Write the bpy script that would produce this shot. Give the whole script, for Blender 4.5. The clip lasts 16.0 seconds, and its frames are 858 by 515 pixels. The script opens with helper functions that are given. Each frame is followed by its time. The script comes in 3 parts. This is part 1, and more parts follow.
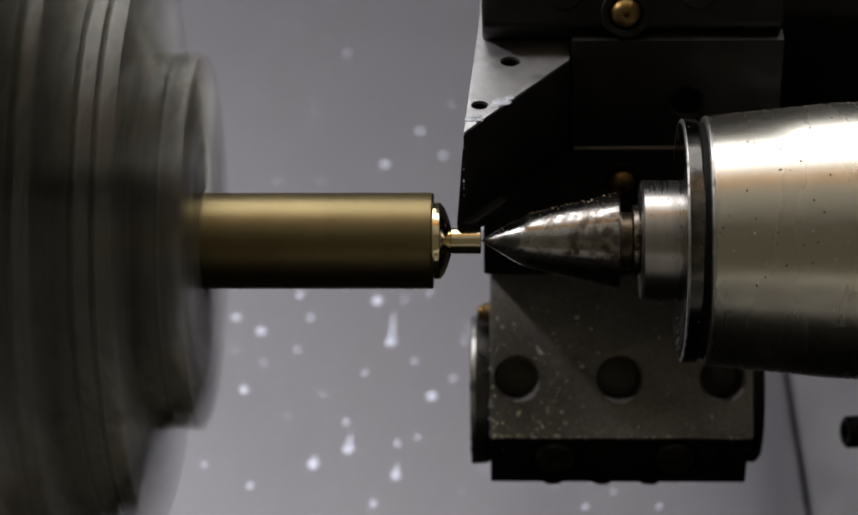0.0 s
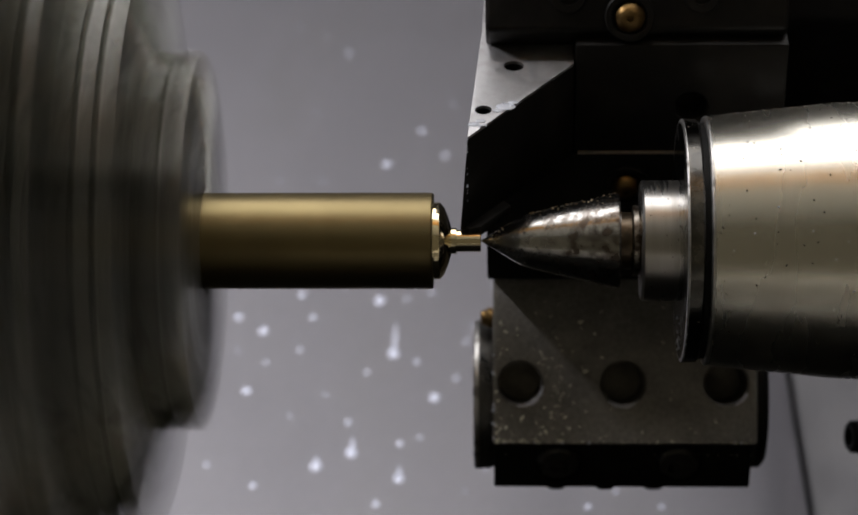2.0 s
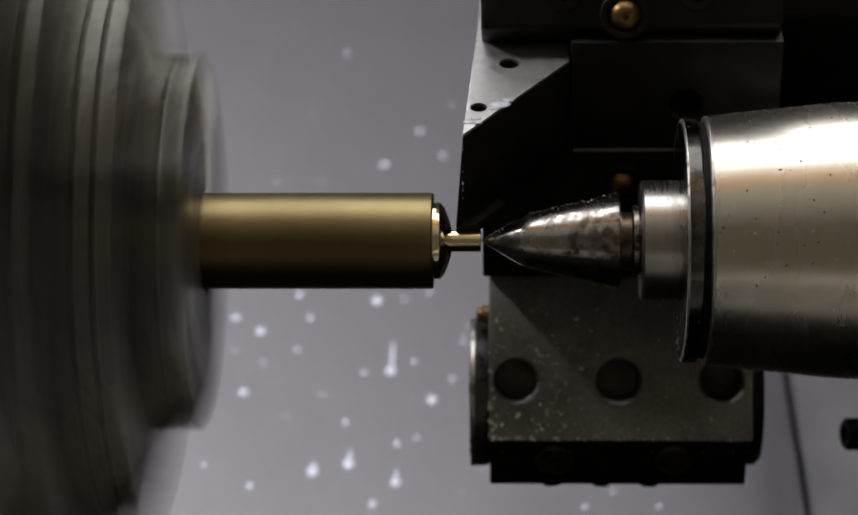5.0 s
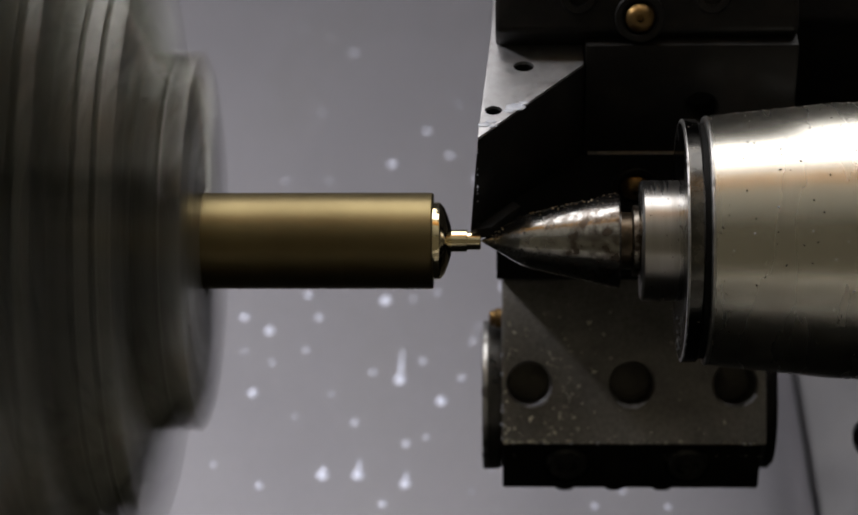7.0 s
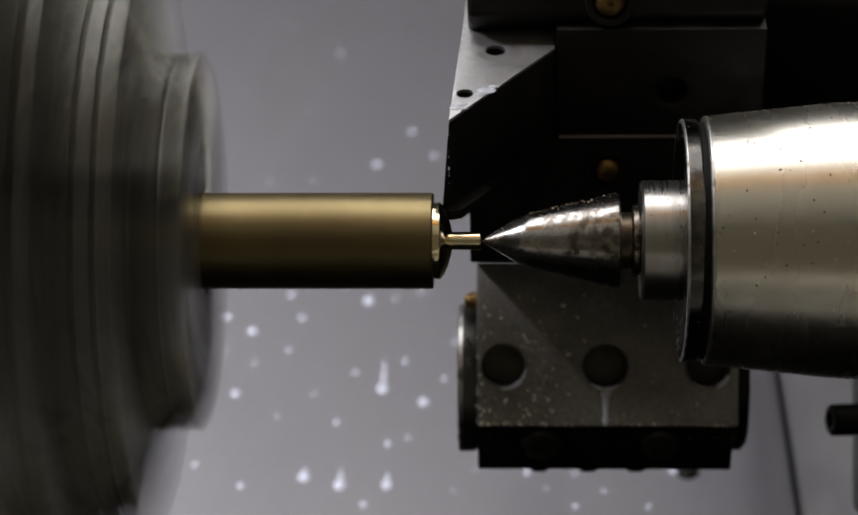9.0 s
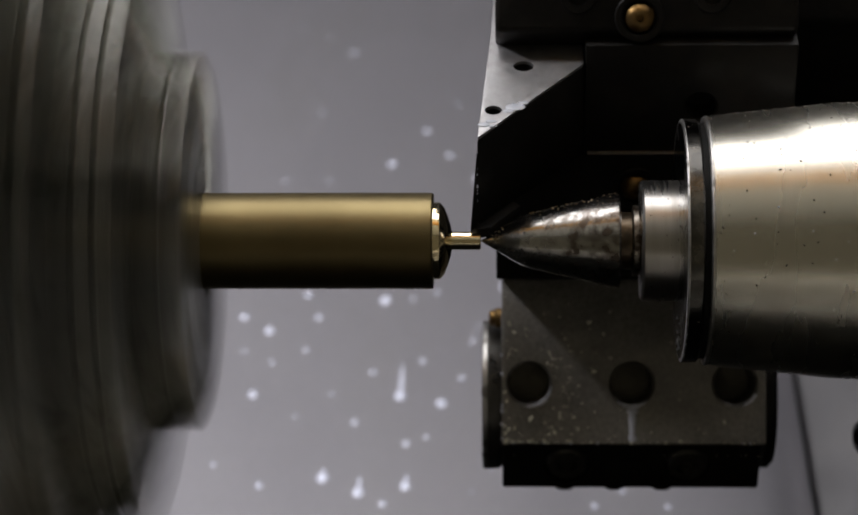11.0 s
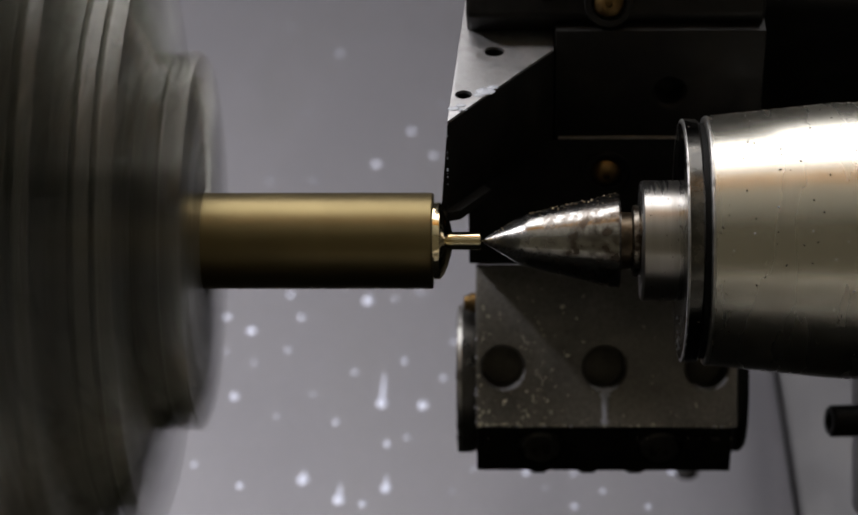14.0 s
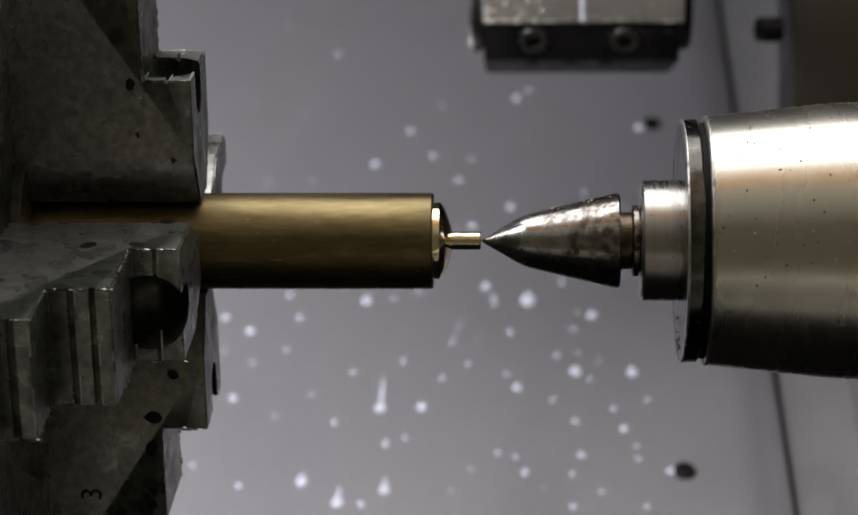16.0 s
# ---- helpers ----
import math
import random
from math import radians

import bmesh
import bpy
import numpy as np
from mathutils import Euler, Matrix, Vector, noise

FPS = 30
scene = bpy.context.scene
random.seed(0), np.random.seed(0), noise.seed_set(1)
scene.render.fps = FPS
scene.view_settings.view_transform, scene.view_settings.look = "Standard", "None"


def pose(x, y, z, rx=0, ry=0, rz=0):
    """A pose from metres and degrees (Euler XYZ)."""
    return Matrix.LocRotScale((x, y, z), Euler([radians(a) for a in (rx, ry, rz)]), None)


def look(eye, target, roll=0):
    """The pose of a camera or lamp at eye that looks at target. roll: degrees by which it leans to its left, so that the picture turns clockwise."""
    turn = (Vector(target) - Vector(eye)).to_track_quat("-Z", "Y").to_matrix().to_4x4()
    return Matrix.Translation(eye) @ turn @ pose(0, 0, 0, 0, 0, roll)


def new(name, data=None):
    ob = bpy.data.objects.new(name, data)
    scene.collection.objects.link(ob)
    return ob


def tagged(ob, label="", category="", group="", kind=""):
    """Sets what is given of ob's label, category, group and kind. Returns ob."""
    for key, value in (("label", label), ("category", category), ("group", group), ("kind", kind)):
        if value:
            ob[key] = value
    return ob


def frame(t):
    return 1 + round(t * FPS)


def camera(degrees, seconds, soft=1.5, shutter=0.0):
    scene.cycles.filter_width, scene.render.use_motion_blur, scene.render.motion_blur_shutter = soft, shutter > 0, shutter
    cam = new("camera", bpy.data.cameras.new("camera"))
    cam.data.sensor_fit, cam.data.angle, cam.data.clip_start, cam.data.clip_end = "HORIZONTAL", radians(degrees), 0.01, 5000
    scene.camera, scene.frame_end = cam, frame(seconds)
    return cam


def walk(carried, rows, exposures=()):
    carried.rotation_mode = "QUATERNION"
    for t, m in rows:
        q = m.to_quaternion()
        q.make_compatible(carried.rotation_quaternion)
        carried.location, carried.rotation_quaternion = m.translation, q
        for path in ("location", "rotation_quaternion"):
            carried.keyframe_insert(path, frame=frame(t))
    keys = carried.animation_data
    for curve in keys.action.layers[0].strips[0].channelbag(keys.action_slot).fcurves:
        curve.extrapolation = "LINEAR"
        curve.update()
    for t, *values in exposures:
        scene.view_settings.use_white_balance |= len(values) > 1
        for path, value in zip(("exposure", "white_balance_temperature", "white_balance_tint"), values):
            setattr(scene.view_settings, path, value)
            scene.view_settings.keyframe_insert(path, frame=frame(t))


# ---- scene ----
# ---- camera ----
cam = camera(21.147, 16.0, soft=1.6, shutter=1.0)
EYE = (0.02214, -0.59618, -0.00433)
walk(cam, [(0.0, look(EYE, (0.0, 0.0, -0.00433))), (16.0, look(EYE, (0.0, 0.0, -0.00433)))])
cam.data.dof.use_dof = True
cam.data.dof.focus_distance = 0.562
cam.data.dof.aperture_fstop = 18.0

# ---- light ----
MM = 0.001
world = bpy.data.worlds.new("workshop_world")
scene.world = world
world.use_nodes = True
world.node_tree.nodes["Background"].inputs[0].default_value = (1.0, 0.88, 0.60, 1)
world.node_tree.nodes["Background"].inputs[1].default_value = 0.09


def area(name, eye, target, sx, sy, watts, colour, spread=180):
    data = bpy.data.lights.new(name, "AREA")
    data.shape, data.size, data.size_y, data.energy, data.color = "RECTANGLE", sx, sy, watts, colour
    data.spread = radians(spread)
    ob = new(name, data)
    ob.matrix_world = look(eye, target)
    return ob


area("work_light_glow", (-0.42, -0.14, 0.43), (-0.463, 0.35, 0.086), 0.10, 0.08, 6.4, (0.97, 0.95, 0.98), 140)
area("tube_light_glow", (0.045, -0.02, 0.50), (0.045, -0.019, 0.0), 0.65, 0.38, 1.54, (0.98, 0.97, 0.99))
scene.view_settings.exposure = 0.0


# ---- mesh helpers ----
def part(name, bm, material, parent=None, label="", smooth=True):
    mesh = bpy.data.meshes.new(name)
    bmesh.ops.recalc_face_normals(bm, faces=bm.faces)
    bm.to_mesh(mesh)
    bm.free()
    return mesh_part(name, mesh, material, parent, label, smooth)


def mesh_part(name, mesh, material, parent=None, label="", smooth=True):
    mesh.materials.clear()
    mesh.materials.append(material)
    if smooth:
        mesh.shade_smooth()
        mesh.set_sharp_from_angle(angle=radians(32))
    ob = new(name, mesh)
    if parent is not None:
        ob.parent = parent
    if label:
        ob["label"] = label
    return ob


def revolve(pts, n=96, axis="x", close=True):
    """A turned body from (place along the axis, radius) pairs in millimetres."""
    bm = bmesh.new()
    rings = []
    for a, r in pts:
        ring = []
        for i in range(n):
            c, s = math.cos(2 * math.pi * i / n), math.sin(2 * math.pi * i / n)
            v = {"x": (a, r * c, r * s), "y": (r * c, a, r * s), "z": (r * c, r * s, a)}[axis]
            ring.append(bm.verts.new([q * MM for q in v]))
        rings.append(ring)
    for p, q in zip(rings, rings[1:]):
        for i in range(n):
            bm.faces.new((p[i], p[(i + 1) % n], q[(i + 1) % n], q[i]))
    if close:
        bm.faces.new(rings[0])
        bm.faces.new(rings[-1])
    return bm


def prism(poly, lo, hi, axis="x", bevel=0.0, segments=2):
    """A polygon in millimetres drawn out along an axis: x takes (y, z) pairs, y takes (x, z), z takes (x, y)."""
    bm = bmesh.new()
    ends = []
    for a in (lo, hi):
        row = []
        for p, q in poly:
            v = {"x": (a, p, q), "y": (p, a, q), "z": (p, q, a)}[axis]
            row.append(bm.verts.new([w * MM for w in v]))
        ends.append(row)
    bm.faces.new(ends[0])
    bm.faces.new(ends[1])
    n = len(poly)
    for i in range(n):
        bm.faces.new((ends[0][i], ends[0][(i + 1) % n], ends[1][(i + 1) % n], ends[1][i]))
    bmesh.ops.recalc_face_normals(bm, faces=bm.faces)
    if bevel:
        bmesh.ops.bevel(bm, geom=bm.edges[:], offset=bevel * MM, segments=segments, affect="EDGES", profile=0.5, clamp_overlap=True)
    return bm


def box(x0, x1, y0, y1, z0, z1, bevel=0.6, segments=2):
    return prism([(y0, z0), (y1, z0), (y1, z1), (y0, z1)], x0, x1, "x", bevel, segments)


def turned(bm, m):
    bmesh.ops.transform(bm, matrix=m, verts=bm.verts)
    return bm


def along(bm, place, way):
    """Moves a body turned about z to a place, its z along way."""
    q = Vector(way).to_track_quat("Z", "Y").to_matrix().to_4x4()
    return turned(bm, Matrix.Translation([w * MM for w in place]) @ q)


def carve(bm, cutters):
    """The body less the cutters, as a mesh."""
    made = []
    for b in [bm, *cutters]:
        bmesh.ops.recalc_face_normals(b, faces=b.faces)
        mesh = bpy.data.meshes.new("carve")
        b.to_mesh(mesh)
        b.free()
        made.append(new("carve", mesh))
    for c in made[1:]:
        mod = made[0].modifiers.new("cut", "BOOLEAN")
        mod.object, mod.operation, mod.solver = c, "DIFFERENCE", "EXACT"
    dg = bpy.context.evaluated_depsgraph_get()
    dg.update()
    mesh = bpy.data.meshes.new_from_object(made[0].evaluated_get(dg))
    for o in made:
        bpy.data.objects.remove(o, do_unlink=True)
    return mesh


def thing(name, label, category, group="", kind="", at=(0, 0, 0)):
    ob = new(name)
    ob.empty_display_size = 0.02
    ob.location = [w * MM for w in at]
    return tagged(ob, label, category, group, kind)


# ---- materials ----
def material(name, colour, metallic=0.0, rough=0.5, vary=0.25, grain=900.0, bump=0.05, dirt=None, dirt_amount=0.5, dirt_scale=60.0,
             rough_vary=0.12, stretch=(1, 1, 1), coat=0.0, shine=0.5, edge=0.0, dirt_from=0.5, dirt_to=0.68, thicken=None):
    """A worn surface: two scales of noise in colour and roughness, fine relief, and patches of dirt."""
    m = bpy.data.materials.new(name)
    m.use_nodes = True
    nt = m.node_tree
    n, link = nt.nodes, nt.links
    p = n["Principled BSDF"]
    p.inputs["Metallic"].default_value = metallic
    p.inputs["Coat Weight"].default_value = coat
    p.inputs["Specular IOR Level"].default_value = shine
    co = n.new("ShaderNodeTexCoord")
    mp = n.new("ShaderNodeMapping")
    mp.inputs["Scale"].default_value = stretch
    link.new(co.outputs["Object"], mp.inputs["Vector"])

    def noise_at(scale, detail):
        t = n.new("ShaderNodeTexNoise")
        t.inputs["Scale"].default_value, t.inputs["Detail"].default_value = scale, detail
        link.new(mp.outputs[0], t.inputs["Vector"])
        return t.outputs["Fac"]

    fine, broad = noise_at(grain, 5.0), noise_at(dirt_scale, 6.0)
    lo = [max(0.0, c * (1 - vary)) for c in colour]
    hi = [min(1.0, c * (1 + vary)) for c in colour]
    mix = n.new("ShaderNodeMix")
    mix.data_type = "RGBA"
    mix.inputs["A"].default_value, mix.inputs["B"].default_value = (*lo, 1), (*hi, 1)
    link.new(fine, mix.inputs["Factor"])
    out = mix.outputs["Result"]
    ramp = n.new("ShaderNodeMapRange")
    ramp.inputs["From Min"].default_value, ramp.inputs["From Max"].default_value = dirt_from, dirt_to
    ramp.inputs["To Max"].default_value = dirt_amount
    link.new(broad, ramp.inputs["Value"])
    if thicken:
        parts = n.new("ShaderNodeSeparateXYZ")
        link.new(co.outputs["Object"], parts.inputs[0])
        more = n.new("ShaderNodeMapRange")
        more.interpolation_type = "SMOOTHSTEP"
        more.inputs["From Min"].default_value, more.inputs["From Max"].default_value = thicken[0], thicken[1]
        more.inputs["To Min"].default_value, more.inputs["To Max"].default_value = 0.0, thicken[2]
        link.new(parts.outputs["X"], more.inputs["Value"])
        total = n.new("ShaderNodeMath")
        link.new(broad, total.inputs[0])
        link.new(more.outputs[0], total.inputs[1])
        link.new(total.outputs[0], ramp.inputs["Value"])
    if dirt:
        stain = n.new("ShaderNodeMix")
        stain.data_type = "RGBA"
        stain.inputs["B"].default_value = (*dirt, 1)
        link.new(ramp.outputs[0], stain.inputs["Factor"])
        link.new(out, stain.inputs["A"])
        out = stain.outputs["Result"]
    if edge:
        geo = n.new("ShaderNodeNewGeometry")
        worn = n.new("ShaderNodeMapRange")
        worn.inputs["From Min"].default_value, worn.inputs["From Max"].default_value = 0.52, 0.62
        worn.inputs["To Max"].default_value = 1.0
        link.new(geo.outputs["Pointiness"], worn.inputs["Value"])
        times = n.new("ShaderNodeMath")
        times.operation = "MULTIPLY"
        link.new(worn.outputs[0], times.inputs[0])
        link.new(fine, times.inputs[1])
        bare = n.new("ShaderNodeMix")
        bare.data_type = "RGBA"
        bare.inputs["B"].default_value = (edge, edge * 0.98, edge * 0.95, 1)
        link.new(times.outputs[0], bare.inputs["Factor"])
        link.new(out, bare.inputs["A"])
        out = bare.outputs["Result"]
    link.new(out, p.inputs["Base Color"])
    rr = n.new("ShaderNodeMapRange")
    rr.inputs["From Min"].default_value, rr.inputs["From Max"].default_value = 0.3, 0.7
    rr.inputs["To Min"].default_value, rr.inputs["To Max"].default_value = max(0.03, rough - rough_vary), min(1.0, rough + rough_vary)
    link.new(broad, rr.inputs["Value"])
    link.new(rr.outputs[0], p.inputs["Roughness"])
    if bump:
        b = n.new("ShaderNodeBump")
        b.inputs["Strength"].default_value, b.inputs["Distance"].default_value = bump, 0.0004
        link.new(fine, b.inputs["Height"])
        link.new(b.outputs[0], p.inputs["Normal"])
    return m


BRASS = material("brass_bar_skin", (0.19, 0.150, 0.074), 1.0, 0.42, 0.5, 900, 0.12, (0.055, 0.038, 0.017), 0.85, 110, 0.1, (0.18, 1, 1))
BRASS_CUT = material("freshly_cut_brass", (0.84, 0.72, 0.48), 1.0, 0.09, 0.08, 1500, 0.03, None, 0, 60, 0.05)
STEEL = material("ground_steel", (0.61, 0.585, 0.52), 1.0, 0.27, 0.04, 300, 0.012, (0.50, 0.46, 0.38), 0.15, 40, 0.012, (3, 0.6, 0.6))
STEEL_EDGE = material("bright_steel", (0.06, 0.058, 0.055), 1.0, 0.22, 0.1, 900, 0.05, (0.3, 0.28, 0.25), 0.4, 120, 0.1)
CENTRE = material("stained_hardened_steel", (0.42, 0.41, 0.40), 1.0, 0.23, 0.3, 1300, 0.05, (0.07, 0.05, 0.035), 0.9, 380, dirt_from=0.50, rough_vary=0.10, dirt_to=0.74, thicken=(0.022, 0.048, 0.15))
CHUCK = material("dull_chuck_steel", (0.088, 0.093, 0.077), 0.8, 0.32, 0.35, 420, 0.18, (0.030, 0.026, 0.016), 0.85, 150, 0.14, edge=0.5, dirt_from=0.52, dirt_to=0.66)
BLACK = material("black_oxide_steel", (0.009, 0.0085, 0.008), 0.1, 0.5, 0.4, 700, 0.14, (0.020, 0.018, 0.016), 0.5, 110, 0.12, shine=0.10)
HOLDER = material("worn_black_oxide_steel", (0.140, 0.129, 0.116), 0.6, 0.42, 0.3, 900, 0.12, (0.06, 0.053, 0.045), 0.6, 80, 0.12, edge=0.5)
TOOLTOP = material("lit_tool_top_steel", (0.36, 0.355, 0.365), 0.85, 0.42, 0.15, 1400, 0.10, (0.22, 0.21, 0.21), 0.5, 260, 0.10)
SHEET = material("stainless_cover_sheet", (0.44, 0.43, 0.462), 0.7, 0.38, 0.06, 300, 0.02, (0.37, 0.36, 0.375), 0.5, 14, 0.05, (1.3, 0.7, 0.7))
NOZZLE = material("brass_nozzle", (0.17, 0.105, 0.04), 1.0, 0.48, 0.3, 900, 0.05, (0.2, 0.13, 0.06), 0.5, 200)
RUBBER = material("black_seal", (0.008, 0.008, 0.008), 0.0, 0.6, 0.2, 900, 0.05, shine=0.1)
COOLANT = material("milky_coolant", (0.56, 0.58, 0.68), 0.0, 0.2, 0.04, 400, 0.0)
PAINT = material("grey_machine_paint", (0.16, 0.16, 0.165), 0.0, 0.5, 0.08, 300, 0.05, (0.10, 0.10, 0.10), 0.5, 5)
SHOP_FLOOR = material("oily_concrete", (0.05, 0.05, 0.048), 0.0, 0.7, 0.2, 60, 0.1, (0.03, 0.03, 0.03), 0.6, 2)
CREAM = material("cream_machine_paint", (0.78, 0.75, 0.62), 0.0, 0.45, 0.06, 200, 0.03, (0.34, 0.30, 0.22), 0.4, 6)
AMBER = material("amber_reflector", (0.85, 0.43, 0.10), 0.0, 0.4, 0.1, 200, 0.03, (0.4, 0.25, 0.1), 0.4, 8)
PAN_WALL = material("pale_machine_paint", (0.80, 0.76, 0.66), 0.0, 0.45, 0.06, 200, 0.03, (0.2, 0.18, 0.14), 0.4, 6)
TRAY = material("oily_grey_tray", (0.34, 0.33, 0.30), 0.0, 0.5, 0.2, 300, 0.1, (0.05, 0.045, 0.04), 0.5, 12)
PAN = material("oily_black_chip_pan", (0.006, 0.006, 0.005), 0.0, 0.65, 0.3, 300, 0.1, (0.012, 0.011, 0.009), 0.5, 12, shine=0.02)
OILY = material("oily_brown_casting", (0.030, 0.025, 0.018), 0.2, 0.4, 0.3, 500, 0.1, (0.015, 0.012, 0.009), 0.6, 40)
PLATE = material("pale_steel_plate", (0.30, 0.295, 0.30), 0.6, 0.4, 0.05, 500, 0.03, (0.27, 0.26, 0.25), 0.5, 30)
OIL = material("dark_cutting_oil", (0.010, 0.009, 0.007), 0.0, 0.35, 0.2, 900, 0.05, shine=0.2)
SCREW = material("oily_black_screw", (0.075, 0.072, 0.067), 0.7, 0.35, 0.3, 900, 0.1, (0.02, 0.02, 0.018), 0.5, 150)
RIM = material("worn_rim_and_glint", (0.46, 0.45, 0.44), 1.0, 0.42, 0.3, 700, 0.25, (0.12, 0.11, 0.10), 0.8, 260)
COLLAR = material("dull_turned_steel", (0.46, 0.445, 0.43), 1.0, 0.28, 0.1, 300, 0.012, (0.30, 0.27, 0.24), 0.4, 60, 0.06, (6, 0.35, 0.35))
FILM = material("thin_coolant_film", (0.36, 0.38, 0.43), 0.0, 0.12, 0.1, 400, 0.0)
STAINED = material("rust_stained_steel", (0.27, 0.245, 0.215), 1.0, 0.36, 0.4, 1200, 0.25, (0.045, 0.03, 0.02), 0.97, 480, dirt_from=0.42, dirt_to=0.62)
RUST = material("greasy_brown_steel", (0.10, 0.075, 0.05), 0.8, 0.35, 0.5, 700, 0.2, (0.02, 0.016, 0.012), 0.8, 200)
NOZZLE_BRIGHT = material("bare_brass_scratch", (0.42, 0.34, 0.18), 1.0, 0.4, 0.3, 900, 0.05)
GRIT = material("dark_grit", (0.05, 0.04, 0.03), 0.2, 0.5, 0.3, 900, 0.0)
CHIP_DARK = material("oily_swarf", (0.34, 0.27, 0.17), 0.9, 0.35, 0.4, 900, 0.0)
CHIP = material("brass_swarf", (0.92, 0.85, 0.70), 0.3, 0.25, 0.2, 500, 0.0)
LAMP = bpy.data.materials.new("lamp_tube")
LAMP.use_nodes = True
LAMP.node_tree.nodes["Principled BSDF"].inputs["Emission Color"].default_value = (1, 0.97, 0.93, 1)
LAMP.node_tree.nodes["Principled BSDF"].inputs["Emission Strength"].default_value = 2.0


# ---- the machine's inside ----
# n runs up towards the camera, d up and away along the bed: the tools travel along d
CA, SA = math.cos(radians(55.5)), math.sin(radians(55.5))


def nd(n, d):
    return (d * SA - n * CA, d * CA + n * SA)


ND = Matrix(((1, 0, 0, 0), (0, SA, -CA, 0), (0, CA, SA, 0), (0, 0, 0, 1)))  # (x, d, n) to the world


# (x, d, radius) of the drops that cling to the sheet
DROPS = [(90, 222, 1.9), (-89, 317, 1.9), (-72, 303, 1.0), (-16, 346, 1.0), (-74, 344, 1.5), (-39, 340, 2.2), (-41, 454, 1.9), (-13, 462, 1.4), (-25, 485, 1.5), (0, 440, 1.4), (6, 459, 1.0), (25, 416, 1.9), (7, 400, 1.8), (14, 351, 2.0), (18, 338, 1.1), (33, 341, 3.3), (48, 354, 1.3), (61, 329, 2.2), (53, 288, 2.3), (77, 288, 2.1), (28, 277, 1.7), (43, 268, 1.0), (52, 254, 1.2), (72, 249, 1.6), (54, 232, 1.4), (77, 230, 1.0), (31, 221, 1.4), (20, 233, 1.0)]


# fainter specks of coolant farther up and between the drops
SPECKS = [(-94, 593, 0.8), (-79, 580, 0.6), (-79, 503, 0.7), (-92, 439, 0.8), (-10, 511, 0.8), (-68, 327, 1.3), (-27, 341, 0.9), (-86, 294, 0.8), (-21, 295, 1.1),
          (-42, 287, 1.1), (-26, 239, 1.2), (-48, 253, 1.1), (-104, 225, 0.9), (-84, 212, 1.2), (-34, 201, 1.3), (-99, 302, 0.7), (-73, 257, 0.7), (-59, 272, 0.7),
          (45, 299, 1.2), (34, 525, 1.3), (-4, 283, 1.1), (0, 309, 1.0), (25, 316, 1.3), (-18, 243, 0.9), (94, 488, 1.3)]
SPECKS += [(50, 220, 1.0), (50, 200, 1.2), (79, 200, 1.0), (-101, 327, 1.7), (-66, 564, 1.2), (-71, 439, 0.8), (28, 517, 2.0), (89, 488, 2.2)]


def drop(r, tall):
    """A low round bead on the sheet, drawn out down the slope."""
    bm = bmesh.new()
    bmesh.ops.create_uvsphere(bm, u_segments=16, v_segments=8, radius=r * MM)
    bmesh.ops.transform(bm, matrix=Matrix.Diagonal((1, tall, 0.45, 1)), verts=bm.verts)
    for v in bm.verts:
        if v.co.y > 0 and tall > 1.2:
            v.co.x *= 1 - min(0.85, tall * 0.3) * math.sqrt(v.co.y / (r * tall * MM))
    return bm


def runner(r, tall, tail):
    """A bead that runs down the sheet and leaves a thin wet tail above it."""
    bm = drop(r, tall)
    thin = bmesh.new()
    bmesh.ops.create_uvsphere(thin, u_segments=12, v_segments=10, radius=r * MM)
    for v in thin.verts:
        k = (v.co.y / (r * MM) + 1) / 2
        v.co.x *= 0.45 - 0.3 * k
        v.co.z *= 0.08
        v.co.y = k * tail * MM
    extra = bpy.data.meshes.new("tail")
    thin.to_mesh(extra)
    thin.free()
    bm.from_mesh(extra)
    bpy.data.meshes.remove(extra)
    return bm


COVER_N = -262.0


